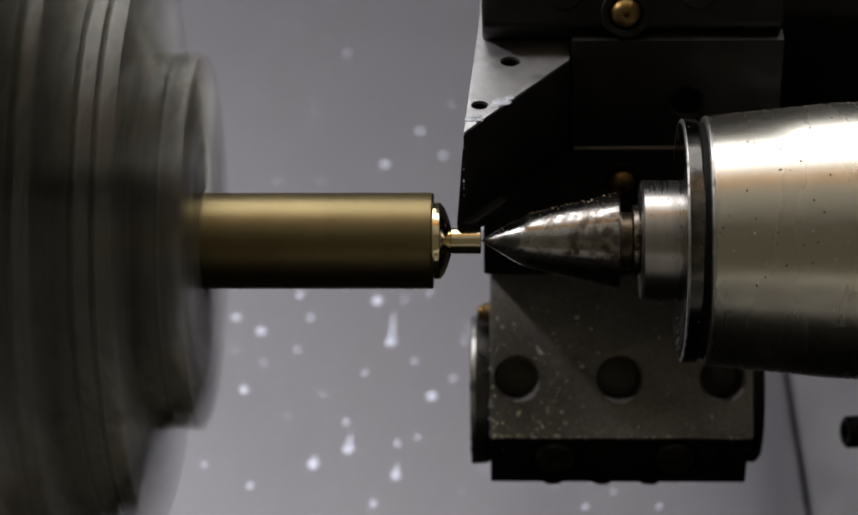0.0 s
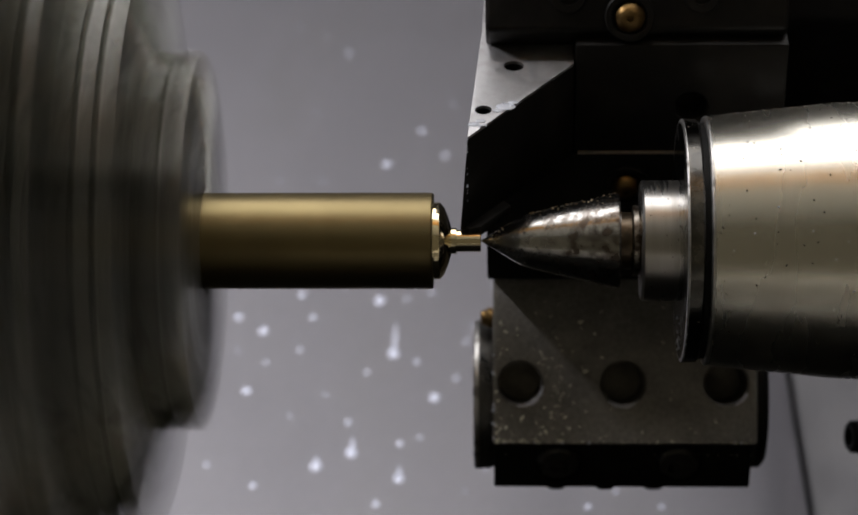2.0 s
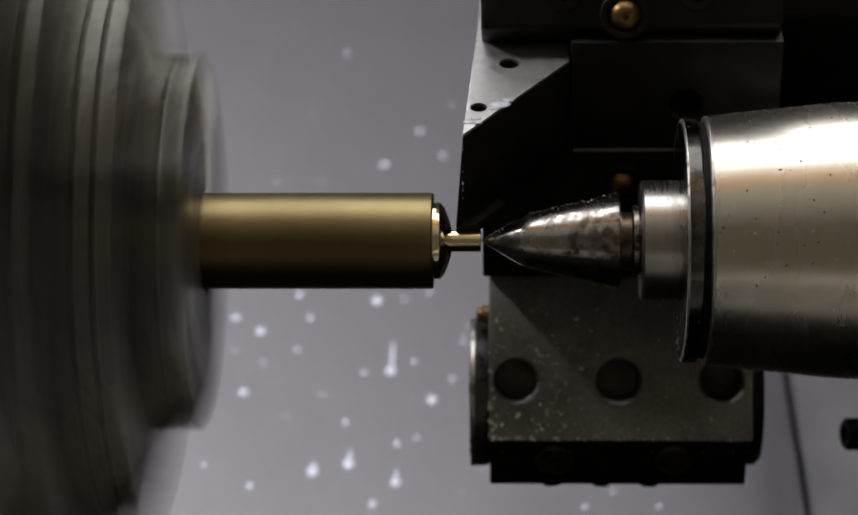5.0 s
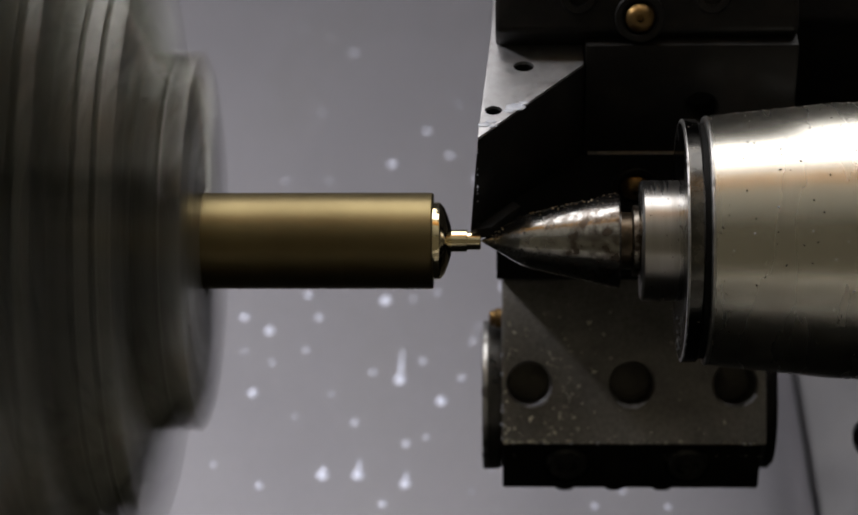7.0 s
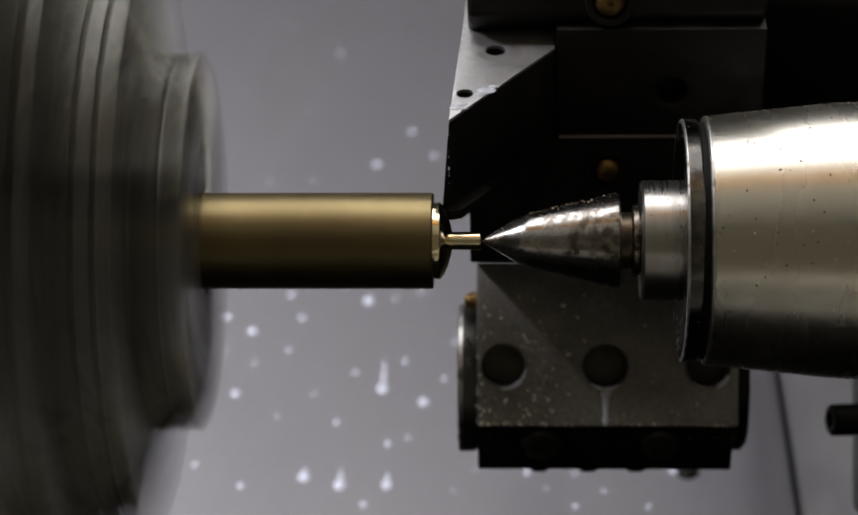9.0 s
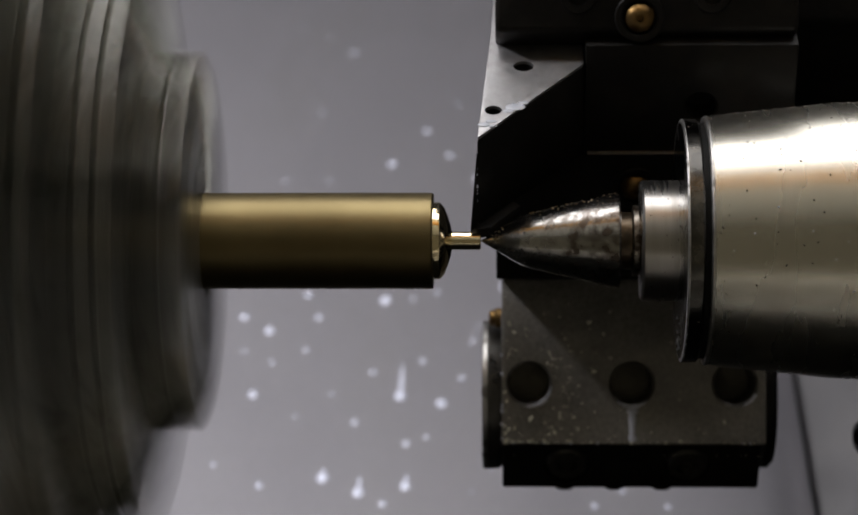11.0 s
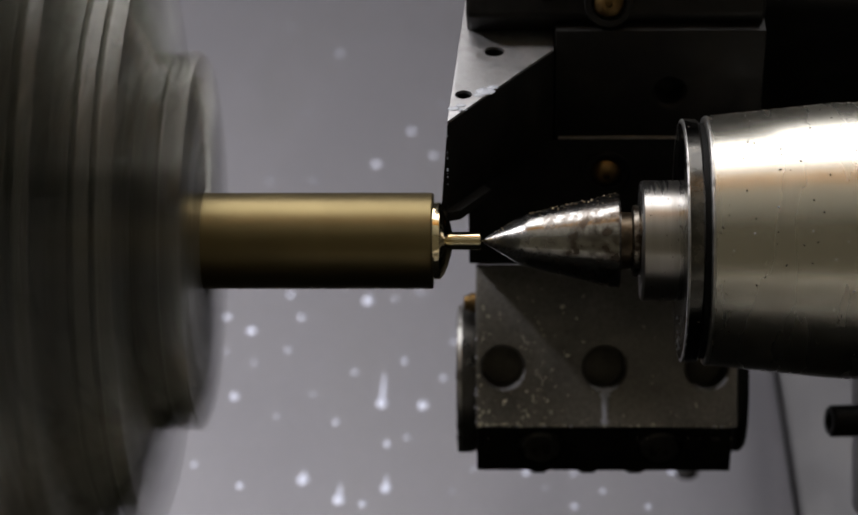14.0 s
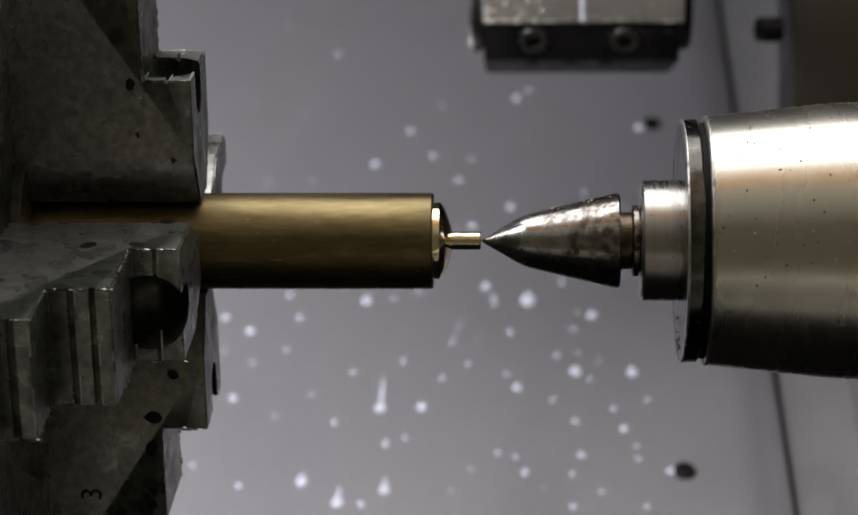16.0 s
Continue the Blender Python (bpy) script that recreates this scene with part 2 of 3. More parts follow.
def way_cover():
    root = thing("way_cover", "grey stainless steel sliding way cover with coolant drops", "machine cover", kind="structure")
    # the sheet's edge folds down beside the step
    fold = [(-420, 0), (114, 0), (120, -0.5), (126, -1.9), (131, -4.2), (135, -7.6), (138, -12), (139.6, -18)]
    sheet = [(x, COVER_N + n) for x, n in fold] + [(x - 0.8, COVER_N + n - 3) for x, n in reversed(fold)]
    part("cover_sheet", turned(prism(sheet, 165, 900, "y"), ND), SHEET, root)
    for x, d in ((95, 221), (95, 490), (-190, 221), (-190, 490)):
        b = revolve([(0, 4.5), (2.0, 4.2), (2.8, 3.0), (2.8, 1.8), (1.6, 1.6)], 24, "z")
        y, z = nd(COVER_N, d)
        part("cover_screw", along(b, (x, y, z), (0, -CA, SA)), BLACK, root, "black domed screw head")
    part("cover_lip", turned(prism([(163, COVER_N - 120), (165, COVER_N - 120), (165, COVER_N - 3.5), (163, COVER_N - 3.5)], -420, 420), ND), PAINT, root, "folded edge of the cover")
    step = [(141, COVER_N - 18), (166, COVER_N + 8), (166.5, COVER_N + 20), (168, COVER_N + 24), (178, COVER_N + 24), (178, COVER_N + 19), (184, COVER_N + 19), (184, COVER_N + 24), (420, COVER_N + 24), (420, COVER_N - 36), (141, COVER_N - 36)]
    part("cover_step", turned(prism(step, 168, 900, "y", 0.8), ND), PLATE, root, "pale bevelled steel step along the cover's edge")
    rng = random.Random(7)
    small = [(rng.uniform(-5, 95), rng.uniform(195, 430), rng.uniform(0.5, 1.1)) for i in range(26)]
    for x, d, r in DROPS + SPECKS + small:
        ob = part("coolant_drop", drop(r * 1.15, rng.uniform(1.0, 1.5)), COOLANT, root, "milky coolant drop")
        y, z = nd(COVER_N, d)
        ob.matrix_basis = Matrix.Translation((x * MM, y * MM, z * MM)) @ ND
    return root


COVER = way_cover()


def enclosure():
    for name, b in (
        ("floor", box(-600, 900, -420, 900, -320, -300, 0)),
        ("ceiling", box(-600, 900, -420, 900, 620, 640, 0)),
        ("wall_west", box(-620, -600, -420, 900, -300, 620, 0)),
        ("wall_east", box(900, 920, -420, 900, -300, 620, 0)),
        ("wall_north", box(-600, 900, 900, 920, -300, 620, 0)),
    ):
        ob = part(name, b, PAN if name == "floor" else PAINT)
        tagged(ob, "grey painted steel panel of the lathe's enclosure", name.split("_")[0], kind="structure")


enclosure()


def tube_light():
    root = thing("tube_light", "long white tube lamp under the enclosure's roof", "lamp", at=(45, -20, 511))
    part("lamp_housing", box(-347, 347, -205, 205, 8, 30, 3), PAINT, root)
    part("lamp_bracket", box(-20, 20, -15, 15, 28, 111, 2), PAINT, root)
    part("lamp_tube", box(-329, 329, -192, 192, -6, 9, 2), LAMP, root)


tube_light()


def work_light():
    root = thing("work_light", "small square work lamp on the headstock side", "lamp")
    root.matrix_world = look((-0.42, -0.14, 0.43), (-0.463, 0.35, 0.086))
    part("lamp_housing", box(-65, 65, -55, 55, 14, 40, 4), PAINT, root)
    part("lamp_lens", box(-56, 56, -46, 46, 3, 15, 2), LAMP, root)
    part("lamp_arm", box(-10, 10, -10, 10, 38, 160, 2), PAINT, root)


work_light()


def front_panels():
    ob = part("wall_south", prism([(-440, 130), (-425, 120), (-415, 128), (-235, 520), (-235, 618), (-440, 618)], -600, 900, "x", 2), CREAM)
    tagged(ob, "cream painted upper front panel of the lathe", "wall", kind="structure")
    # added out of view only to give the quill an orange reflected band
    ob = part("trim", prism([(-320, 341), (-313, 339), (-262, 449), (-269, 452)], -600, 900, "x", 1), AMBER)
    tagged(ob, "unseen amber strip added for the quill's warm reflection", "trim", kind="structure")
    ob = part("pan_wall", prism([(-310, -300), (-310, -168), (-254, -162), (-246, -168), (-246, -222), (-300, -224), (-300, -250), (-246, -252), (-246, -300)], 30, 900, "x", 1), PAN_WALL)
    tagged(ob, "pale painted front wall of the chip pan", "wall", kind="structure")
    ob = part("pan_wall", prism([(-262, -300), (-262, -168), (-254, -162), (-246, -168), (-246, -300)], -600, 30, "x", 1), PAN_WALL)
    tagged(ob, "pale painted front wall of the chip pan by the headstock", "wall", kind="structure")


front_panels()


def chip_tray():
    ob = part("chip_tray", prism([(-245, -299.5), (-245, -286), (-160, -286), (-160, -299.5)], 30, 900, "x", 2), TRAY)
    tagged(ob, "oily grey steel tray along the chip pan's front", "tray", kind="structure")


chip_tray()


def shop_floor():
    ob = part("ground", box(-1500, 1800, -1700, 1600, -1120, -1100, 0), SHOP_FLOOR)
    tagged(ob, "dark grey concrete workshop floor", "floor", kind="structure")


shop_floor()


def machine_base():
    ob = part("machine_base", box(-600, 900, -430, 900, -1100, -321, 10, 3), PAINT)
    tagged(ob, "grey painted base of the lathe on the workshop floor", "machine base", kind="structure")


machine_base()


# ---- chuck and workpiece ----
def chuck_jaw(parent, turn, spotted):
    """One stepped jaw: its steps fall away from the bar; radius runs along local z."""
    prof = [(-59, 14), (-59, 47.2), (-71, 47.2), (-71, 74), (-86, 74), (-86, 93), (-95, 93), (-95, 109), (-112, 109), (-112, 14)]
    bm = bmesh.new()
    # (x, r) outline drawn out across the jaw, its inner end brought to a blunt point
    ends = []
    for w in (-14.5, -6, 6, 14.5):
        row = []
        for x, r in prof:
            rr = r if r > 14 else (12.6 if abs(w) < 10 else 27)
            row.append(bm.verts.new((x * MM, w * MM, rr * MM)))
        ends.append(row)
    bm.faces.new(ends[0])
    bm.faces.new(ends[-1])
    n = len(prof)
    for a, b in zip(ends, ends[1:]):
        for i in range(n):
            bm.faces.new((a[i], a[(i + 1) % n], b[(i + 1) % n], b[i]))
    bmesh.ops.recalc_face_normals(bm, faces=bm.faces)
    sharp = [e for e in bm.edges if len(e.link_faces) == 2 and e.calc_face_angle() > 0.5]
    bmesh.ops.bevel(bm, geom=sharp, offset=0.5 * MM, segments=2, affect="EDGES")
    hollow = along(revolve([(-17, 1.5), (-16, 4.8), (-13.5, 7.6), (-9.5, 9.3), (-6, 9.6), (1.6, 9.6)], 40, "z"), (-67.2, -1.6, 47.2), (0, 0, 1))
    cuts = [hollow]
    for x in (-75.5, -80.5):
        cuts.append(box(x - 0.8, x + 0.8, -15.5, 15.5, 72.4, 75, 0))
    cuts.append(box(-65.6, -64.6, -15.5, 15.5, 46.4, 49, 0))
    cuts.append(box(-91.5, -89.5, -15.5, 15.5, 91.4, 95, 0))
    jaw = mesh_part("jaw", carve(bm, cuts), CHUCK, parent)
    # bright nicks along the worn edges
    rng = random.Random(int(turn * 100))
    nicks = bmesh.new()
    for (x0, r0), (x1, r1) in zip(prof[1:-2], prof[2:-1]):
        for w in (-14.5, 14.5):
            for i in range(7):
                k = rng.random() ** 1.5
                m = Matrix.Translation(((x0 + k * (x1 - x0)) * MM, w * MM, (r0 + k * (r1 - r0)) * MM))
                m = m @ Matrix.Rotation(math.atan2(x1 - x0, r1 - r0), 4, "Y")
                size = rng.choice((0.18, 0.25, 0.35)) * MM
                bmesh.ops.create_icosphere(nicks, subdivisions=1, radius=size, matrix=m @ Matrix.Diagonal((1, 1, rng.uniform(1, 4.5), 1)))
    # pale strips on the step and groove edges paint their specular streaks
    for x, r in ((-59.3, 47.2), (-64.3, 47.2), (-70.7, 47.2), (-71.3, 74), (-74.4, 74), (-79.4, 74), (-85.7, 74), (-86.3, 93), (-94.7, 93), (-95.3, 109)):
        w = -14.2
        while w < 14.2:
            end = min(14.2, w + rng.uniform(2, 9))
            if rng.random() < 0.7 and (r > 50 or abs(w + end) > 16):
                b = box(x - rng.uniform(0.12, 0.3), x + rng.uniform(0.12, 0.3), w, end, r - 0.3, r + 0.08, 0)
                extra = bpy.data.meshes.new("arris")
                b.to_mesh(extra)
                b.free()
                nicks.from_mesh(extra)
                bpy.data.meshes.remove(extra)
            w = end
    tagged(part("worn_edge_glints", nicks, RIM, jaw, "bright nicks and painted glints along the edges"), "bright nicks and painted glints along the edges", kind="stuff")
    spots = bmesh.new()
    for i in range(spotted):
        x, r, big = rng.uniform(-92, -64), rng.uniform(26, 70), rng.choice((0.7, 1.0, 1.6, 2.4))
        x = min(x, -62 if r < 46 else -74)
        for side in (-14.52, 14.52):
            m = Matrix.Translation((x * MM, side * MM, r * MM)) @ Matrix.Rotation(rng.uniform(0, 3), 4, "Y") @ Matrix.Diagonal((1, 0.05, rng.uniform(0.6, 1), 1))
            bmesh.ops.create_icosphere(spots, subdivisions=2, radius=big * MM, matrix=m)
    for v in spots.verts:
        v.co += Vector((rng.gauss(0, 0.12), 0, rng.gauss(0, 0.12))) * MM
    tagged(part("oil_spot", spots, OIL, jaw), "dark oil spots and pits on the flank", kind="stuff")
    jaw.matrix_basis = Matrix.Translation((1.0 * MM, 0, 0)) @ Matrix.Rotation(turn, 4, "X")
    return jaw


def chuck():
    root = thing("lathe_chuck", "dull grey steel four-jaw lathe chuck with stepped jaws", "chuck")
    part("chuck_body", revolve([(-200, 112), (-104, 112), (-101, 109), (-101, 62), (-103, 60), (-103, 30), (-101, 28), (-101, 16), (-140, 16)], 120), CHUCK, root)
    # the jaws' angles from the camera's side upwards: 70 degrees and on by quarter turns
    for i in range(4):
        a = radians(70 + 90 * i)
        jaw = chuck_jaw(root, math.atan2(math.cos(a), math.sin(a)), 9 if i == 2 else 3)
        if i == 2:
            curve = bpy.data.curves.new("stamp", "FONT")
            curve.body, curve.size, curve.extrude, curve.align_x, curve.align_y = "3", 0.0080, 0.00008, "CENTER", "CENTER"
            text = new("stamp", curve)
            dg = bpy.context.evaluated_depsgraph_get()
            mesh = bpy.data.meshes.new_from_object(text.evaluated_get(dg))
            bpy.data.objects.remove(text, do_unlink=True)
            mesh.transform(Matrix(((0, -1, 0, -0.0905), (0, 0, 1, 0.01453), (-1, 0, 0, 0.066), (0, 0, 0, 1))))
            mesh_part("stamp", mesh, BLACK, jaw, "stamped dark figure", smooth=False)
    for i in range(4):
        a = radians(112 + 90 * i)
        b = revolve([(-101.5, 5.5), (-99, 5.5), (-98.4, 5.0), (-98.4, 3.0), (-100.5, 2.8)], 24)
        turned(b, Matrix.Translation((0, -0.080 * math.cos(a), 0.080 * math.sin(a))))
        part("chuck_bolt", b, BLACK, root)
    return root


CHUCK_OB = chuck()


def bar_scratches(parent):
    """Short bright dents and lines along the bar's skin."""
    rng = random.Random(44)
    bm = bmesh.new()
    for i in range(26):
        x, a, long = rng.uniform(-52, -2), rng.uniform(0, 6.28), rng.choice((0.5, 1.2, 3.0, 7.0))
        m = Matrix.Rotation(a, 4, "X") @ Matrix.Translation((x * MM, 0, 12.5 * MM))
        b = box(-long / 2, long / 2, -0.12, 0.12, -0.05, 0.035, 0)
        turned(b, m)
        extra = bpy.data.meshes.new("scratch")
        b.to_mesh(extra)
        bm.from_mesh(extra)
        bpy.data.meshes.remove(extra)
    part("scratches", bm, NOZZLE_BRIGHT, parent, "fine bright scratches", smooth=False)


def bar():
    root = thing("brass_bar", "round brass bar stock being turned to a thin pin", "workpiece")
    part("bar_body", revolve([(-140, 12.5), (0.8, 12.5), (1.15, 12.2), (1.15, 10.2)], 128), BRASS, root)
    part("turned_shoulder", revolve([(0.9, 9.9), (1.1, 10.05), (2.7, 10.05), (2.95, 9.95), (3.15, 9.7), (4.0, 8.7), (4.9, 6.6), (5.6, 4.2), (5.95, 2.6), (6.0, 2.2), (3.4, 2.1), (3.0, 1.5)], 128),
         BRASS_CUT, root, "freshly turned bright brass shoulder")
    part("pin", revolve([(2.0, 2.05), (5.6, 2.05), (5.8, 2.36), (13.2, 2.36), (13.5, 2.1)], 64), BRASS_CUT, root, "thin bright brass pin")
    bar_scratches(root)
    return root


BAR = bar()
SLEEVE_1 = part("pin_stock", revolve([(-7.7, 2.87), (-0.25, 2.87), (-0.1, 2.75), (-0.1, 2.4)], 64), BRASS_CUT, BAR, "uncut ring of bright brass on the pin")
SLEEVE_2 = part("pin_stock", revolve([(-7.7, 3.42), (-0.25, 3.42), (-0.1, 3.3), (-0.1, 2.4)], 64), BRASS_CUT, BAR, "uncut ring of bright brass on the pin")


# ---- tailstock ----
def tailstock():
    root = thing("tailstock_quill", "polished steel tapered tailstock quill with a flanged cap", "tailstock")
    part("quill_body", revolve([(70.7, 24), (70.7, 31.3), (71.3, 32.1), (102, 35.3), (112, 35.8), (260, 36.5), (300, 60), (420, 60)], 160), STEEL, root)
    part("seal_groove", revolve([(68.5, 28), (68.5, 30.4), (71.4, 30.4), (71.4, 28)], 128), RUBBER, root, "black rubber seal")
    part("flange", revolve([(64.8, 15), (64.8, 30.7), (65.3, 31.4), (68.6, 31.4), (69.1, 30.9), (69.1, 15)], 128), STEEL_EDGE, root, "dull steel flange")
    # pale ring on the dark flange: the edge's highlight put into its colour
    part("flange_rim", revolve([(64.75, 30.5), (64.75, 30.8), (64.9, 31.25), (65.15, 31.45), (65.4, 31.45), (65.5, 31.3)], 128, "x", False), RIM, root, "thin worn rim, its highlight painted pale")
    part("quill_rim", revolve([(70.55, 30.6), (70.55, 31.5), (70.7, 31.9), (71.0, 32.15), (71.5, 32.2), (71.9, 31.9)], 128, "x", False), RIM, root, "thin bright bevelled rim")
    # out of view; added to block light from the sheet's right side
    part("housing", box(205, 420, -75, 170, -300, 80, 8, 3), PAN, root, "unseen dark casting added to shade the cover sheet")
    return root


tailstock()


def live_centre():
    root = thing("live_centre", "stained steel live centre with a sharp cone", "centre point")
    part("collar", revolve([(54.6, 8), (54.6, 15.0), (55.2, 15.6), (66.2, 15.6), (66.2, 8)], 96), COLLAR, root, "dull turned steel collar")
    part("neck", revolve([(49, 7.4), (52.3, 7.4), (52.6, 8.0), (55, 8.0)], 72), RUST, root, "greasy brown grooved neck")
    part("neck_ring", revolve([(52.5, 7.6), (52.6, 9.0), (52.8, 9.25), (54.0, 9.25), (54.2, 9.0), (54.3, 7.6)], 72), STAINED, root, "stained steel ring")
    part("cone", revolve([(13.6, 0.15), (14.2, 0.55), (21.5, 5.0), (23.2, 5.98), (24.6, 6.62), (26.0, 7.08), (28.0, 7.6), (43.6, 11.27), (43.6, 8)], 128), CENTRE, root)
    part("cone_base", revolve([(43.6, 8), (43.6, 11.27), (47.2, 12.1), (48.8, 12.3), (49.3, 12.0), (49.3, 8)], 128), CENTRE, root, "rust-stained end of the cone")
    return root


live_centre()

# ---- turret and its tools; n runs up towards the camera, d up and away ----
def drill(place, way, r, depth):
    return along(revolve([(-depth, r), (3, r)], 36, "z"), place, way)


def turning_tool():
    root = thing("turning_tool", "grey steel turning tool holder with an angled nose", "cutting tool")
    body = prism([(9.0, 2.1), (36.7, 39.6), (36.7, 85), (12.6, 85), (12.0, 57.8)], 3.4, 31.0, "z", 0.3)
    plan = [(9.05, 2.3), (36.6, 39.6), (36.6, 84.8), (12.65, 84.8), (12.05, 57.8)]
    cuts = [drill((20.7, 38.2, 31.9), (0, 0, 1), 2.7, 9), drill((12.9, 15.6, 31.9), (0, 0, 1), 2.2, 9)]
    again = [drill((20.7, 38.2, 31.9), (0, 0, 1), 2.7, 9), drill((12.9, 15.6, 31.9), (0, 0, 1), 2.2, 9)]
    # relief: the nose side leans out below the clamp plate
    for v in body.verts:
        if v.co.x < 0.0118:
            v.co.x -= 0.0021 * (31.0 * MM - v.co.z) / (27.6 * MM)
    mesh = carve(body, cuts)
    mesh.transform(ND)
    # black flanks and pale top: the tool's shade and light put into materials
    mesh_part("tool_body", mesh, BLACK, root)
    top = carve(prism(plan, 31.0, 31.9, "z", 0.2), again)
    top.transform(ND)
    mesh_part("clamp_plate", top, TOOLTOP, root, "grey steel clamp plate with two holes, its lit tone painted in")
    ins = prism([(6.9, 4.6), (9, 2.7), (12, 3.6), (20, 14), (14, 20), (9.0, 13)], 0.9, 3.9, "z", 0.3)
    part("insert", turned(ins, ND), BLACK, root, "dark carbide cutting insert")
    return root


def tool_block():
    root = thing("tool_block", "black oxide steel tool block clamped to the turret", "tool holder", "tool holders on the turret")
    part("block_body", turned(prism([(39.6, -37.8), (39.6, 3.2), (110, 3.2), (110, -80.6), (102.3, -80.6)], 13.2, 93, "x", 0.6), ND), BLACK, root)
    upper = prism([(40.2, 3.2), (40.2, 37), (110, 37), (110, 3.2)], 37, 93, "x", 0.6)
    hole = along(revolve([(-8, 4.2), (-0.6, 4.2), (0.2, 5.0), (2, 5.0)], 32, "z"), (68, 40.2, 18), (0, -1, 0))
    mesh = carve(upper, [hole])
    mesh.transform(ND)
    mesh_part("clamp_body", mesh, BLACK, root)
    part("clamp_ledge", turned(prism([(38.9, 3.9), (38.9, 4.3), (60, 4.3), (60, 3.9)], 38, 92, "x", 0.1), ND), HOLDER, root)
    y, z = nd(-6.8, 39.6)
    ball = revolve([(-3, 4.4), (-1, 4.4), (0.6, 4.0), (2.2, 3.0), (3.0, 1.6), (3.0, 0.9), (1.5, 0.8)], 32, "z")
    part("coolant_nozzle", along(ball, (51.4, y, z), (0, -SA, -CA)), NOZZLE, root, "brass ball of a coolant nozzle")
    ring = revolve([(-1, 4.6), (0.9, 4.6), (1.2, 5.0), (1.2, 6.2), (0.8, 6.6), (-1, 6.6)], 40, "z")
    part("nozzle_ring", along(ring, (51.4, y, z), (0, -SA, -CA)), BLACK, root)
    return root


def boring_block():
    root = thing("boring_bar_holder", "worn dark steel boring bar holder with three screw holes", "tool holder", "tool holders on the turret")
    b = prism([(89.7, -9), (89.7, -58), (160, -58), (160, -9)], 14.5, 92.8, "x", 0.5)
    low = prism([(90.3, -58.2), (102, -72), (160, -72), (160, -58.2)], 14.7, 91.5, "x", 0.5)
    sockets = []
    cuts = [along(revolve([(-24, 6.1), (-0.9, 6.1), (0.3, 7.2), (3, 7.2)], 44, "z"), (x, 89.7, -40.1), (0, -1, 0)) for x in (22.6, 53.1, 83.6)]
    m = (0, -0.751, -0.66)
    for x in (34, 70):
        sockets.append(drill((x, 95.8, -65), m, 7.0, 3))
    mesh_part("holder_body", carve(b, cuts), HOLDER, root)
    # the foot faces down; its shade is put into the black material
    mesh_part("holder_foot", carve(low, sockets), BLACK, root, "lower half with two screws, its downward shade painted black")
    part("end_flange", turned(revolve([(92.9, 8), (92.9, 22), (95, 22), (96.4, 20.5), (96.4, 8)], 64), Matrix.Translation((0, 0.112, -0.0447))), BLACK, root)
    for x in (34, 70):
        s = revolve([(-4, 6.2), (-0.8, 6.2), (0, 5.6), (0, 3.2), (-2.5, 3.0)], 32, "z")
        part("socket_screw", along(s, (x, 95.8, -65), m), SCREW, root, "oily socket cap screw")
    part("bushing_flange", turned(revolve([(8.6, 8), (8.6, 21.5), (9.4, 22.6), (13.2, 22.6), (14.6, 21.8), (14.6, 8)], 72), Matrix.Translation((0, 0.112, -0.0447))), SCREW, root, "round steel bushing flange")
    for x in (33.5, 48.5, 63):
        s = revolve([(0, 3.0), (0.7, 2.9), (1.3, 2.0), (1.4, 0.5)], 20, "z")
        part("grub_screw", along(s, (x, 108, -71.9), (0, 0, -1)), BLACK, root)
    # ring of paler metal paints the highlight along the bushing's rim
    rim = revolve([(8.55, 21.0), (8.5, 21.6), (8.8, 22.4), (9.5, 22.75), (10.2, 22.7)], 72, "x", False)
    part("bushing_rim", turned(rim, Matrix.Translation((0, 0.112, -0.0447))), RIM, root, "thin worn rim, its highlight painted pale")
    f = revolve([(0, 3.0), (1.6, 3.0), (2.2, 2.4), (3.4, 2.2), (3.8, 1.4)], 20, "z")
    part("grease_nipple", along(f, (14.4, 99, -20.8), (-1, 0, 0)), NOZZLE, root, "small brass fitting")
    return root


def upper_block():
    root = thing("tool_block", "black steel tool block of the next turret station", "tool holder", "tool holders on the turret")
    b = prism([(12, 57), (8, 75), (-8, 138), (90, 164), (110, 84), (100, 70), (24, 54)], 13.2, 92.8, "x", 1.5, 3)
    part("block_body", b, BLACK, root)
    place, way = (51.1, 10.8, 60.5), (0, -0.966, -0.26)
    ball = revolve([(-3, 4.4), (-1, 4.4), (0.6, 4.0), (2.2, 3.0), (3.0, 1.6), (3.0, 0.9), (1.5, 0.8)], 32, "z")
    part("coolant_nozzle", along(ball, place, way), NOZZLE, root, "brass ball of a coolant nozzle")
    ring = revolve([(-3, 4.6), (0.9, 4.6), (1.2, 5.0), (1.2, 6.2), (0.8, 6.6), (-3, 6.6)], 40, "z")
    part("nozzle_ring", along(ring, place, way), BLACK, root)
    for x in (35, 70):
        s = revolve([(-3, 5), (0.4, 5), (1, 4.4), (1, 2.6), (-1, 2.4)], 24, "z")
        part("socket_screw", along(s, (x, 9.6, 66), way), BLACK, root)
    return root


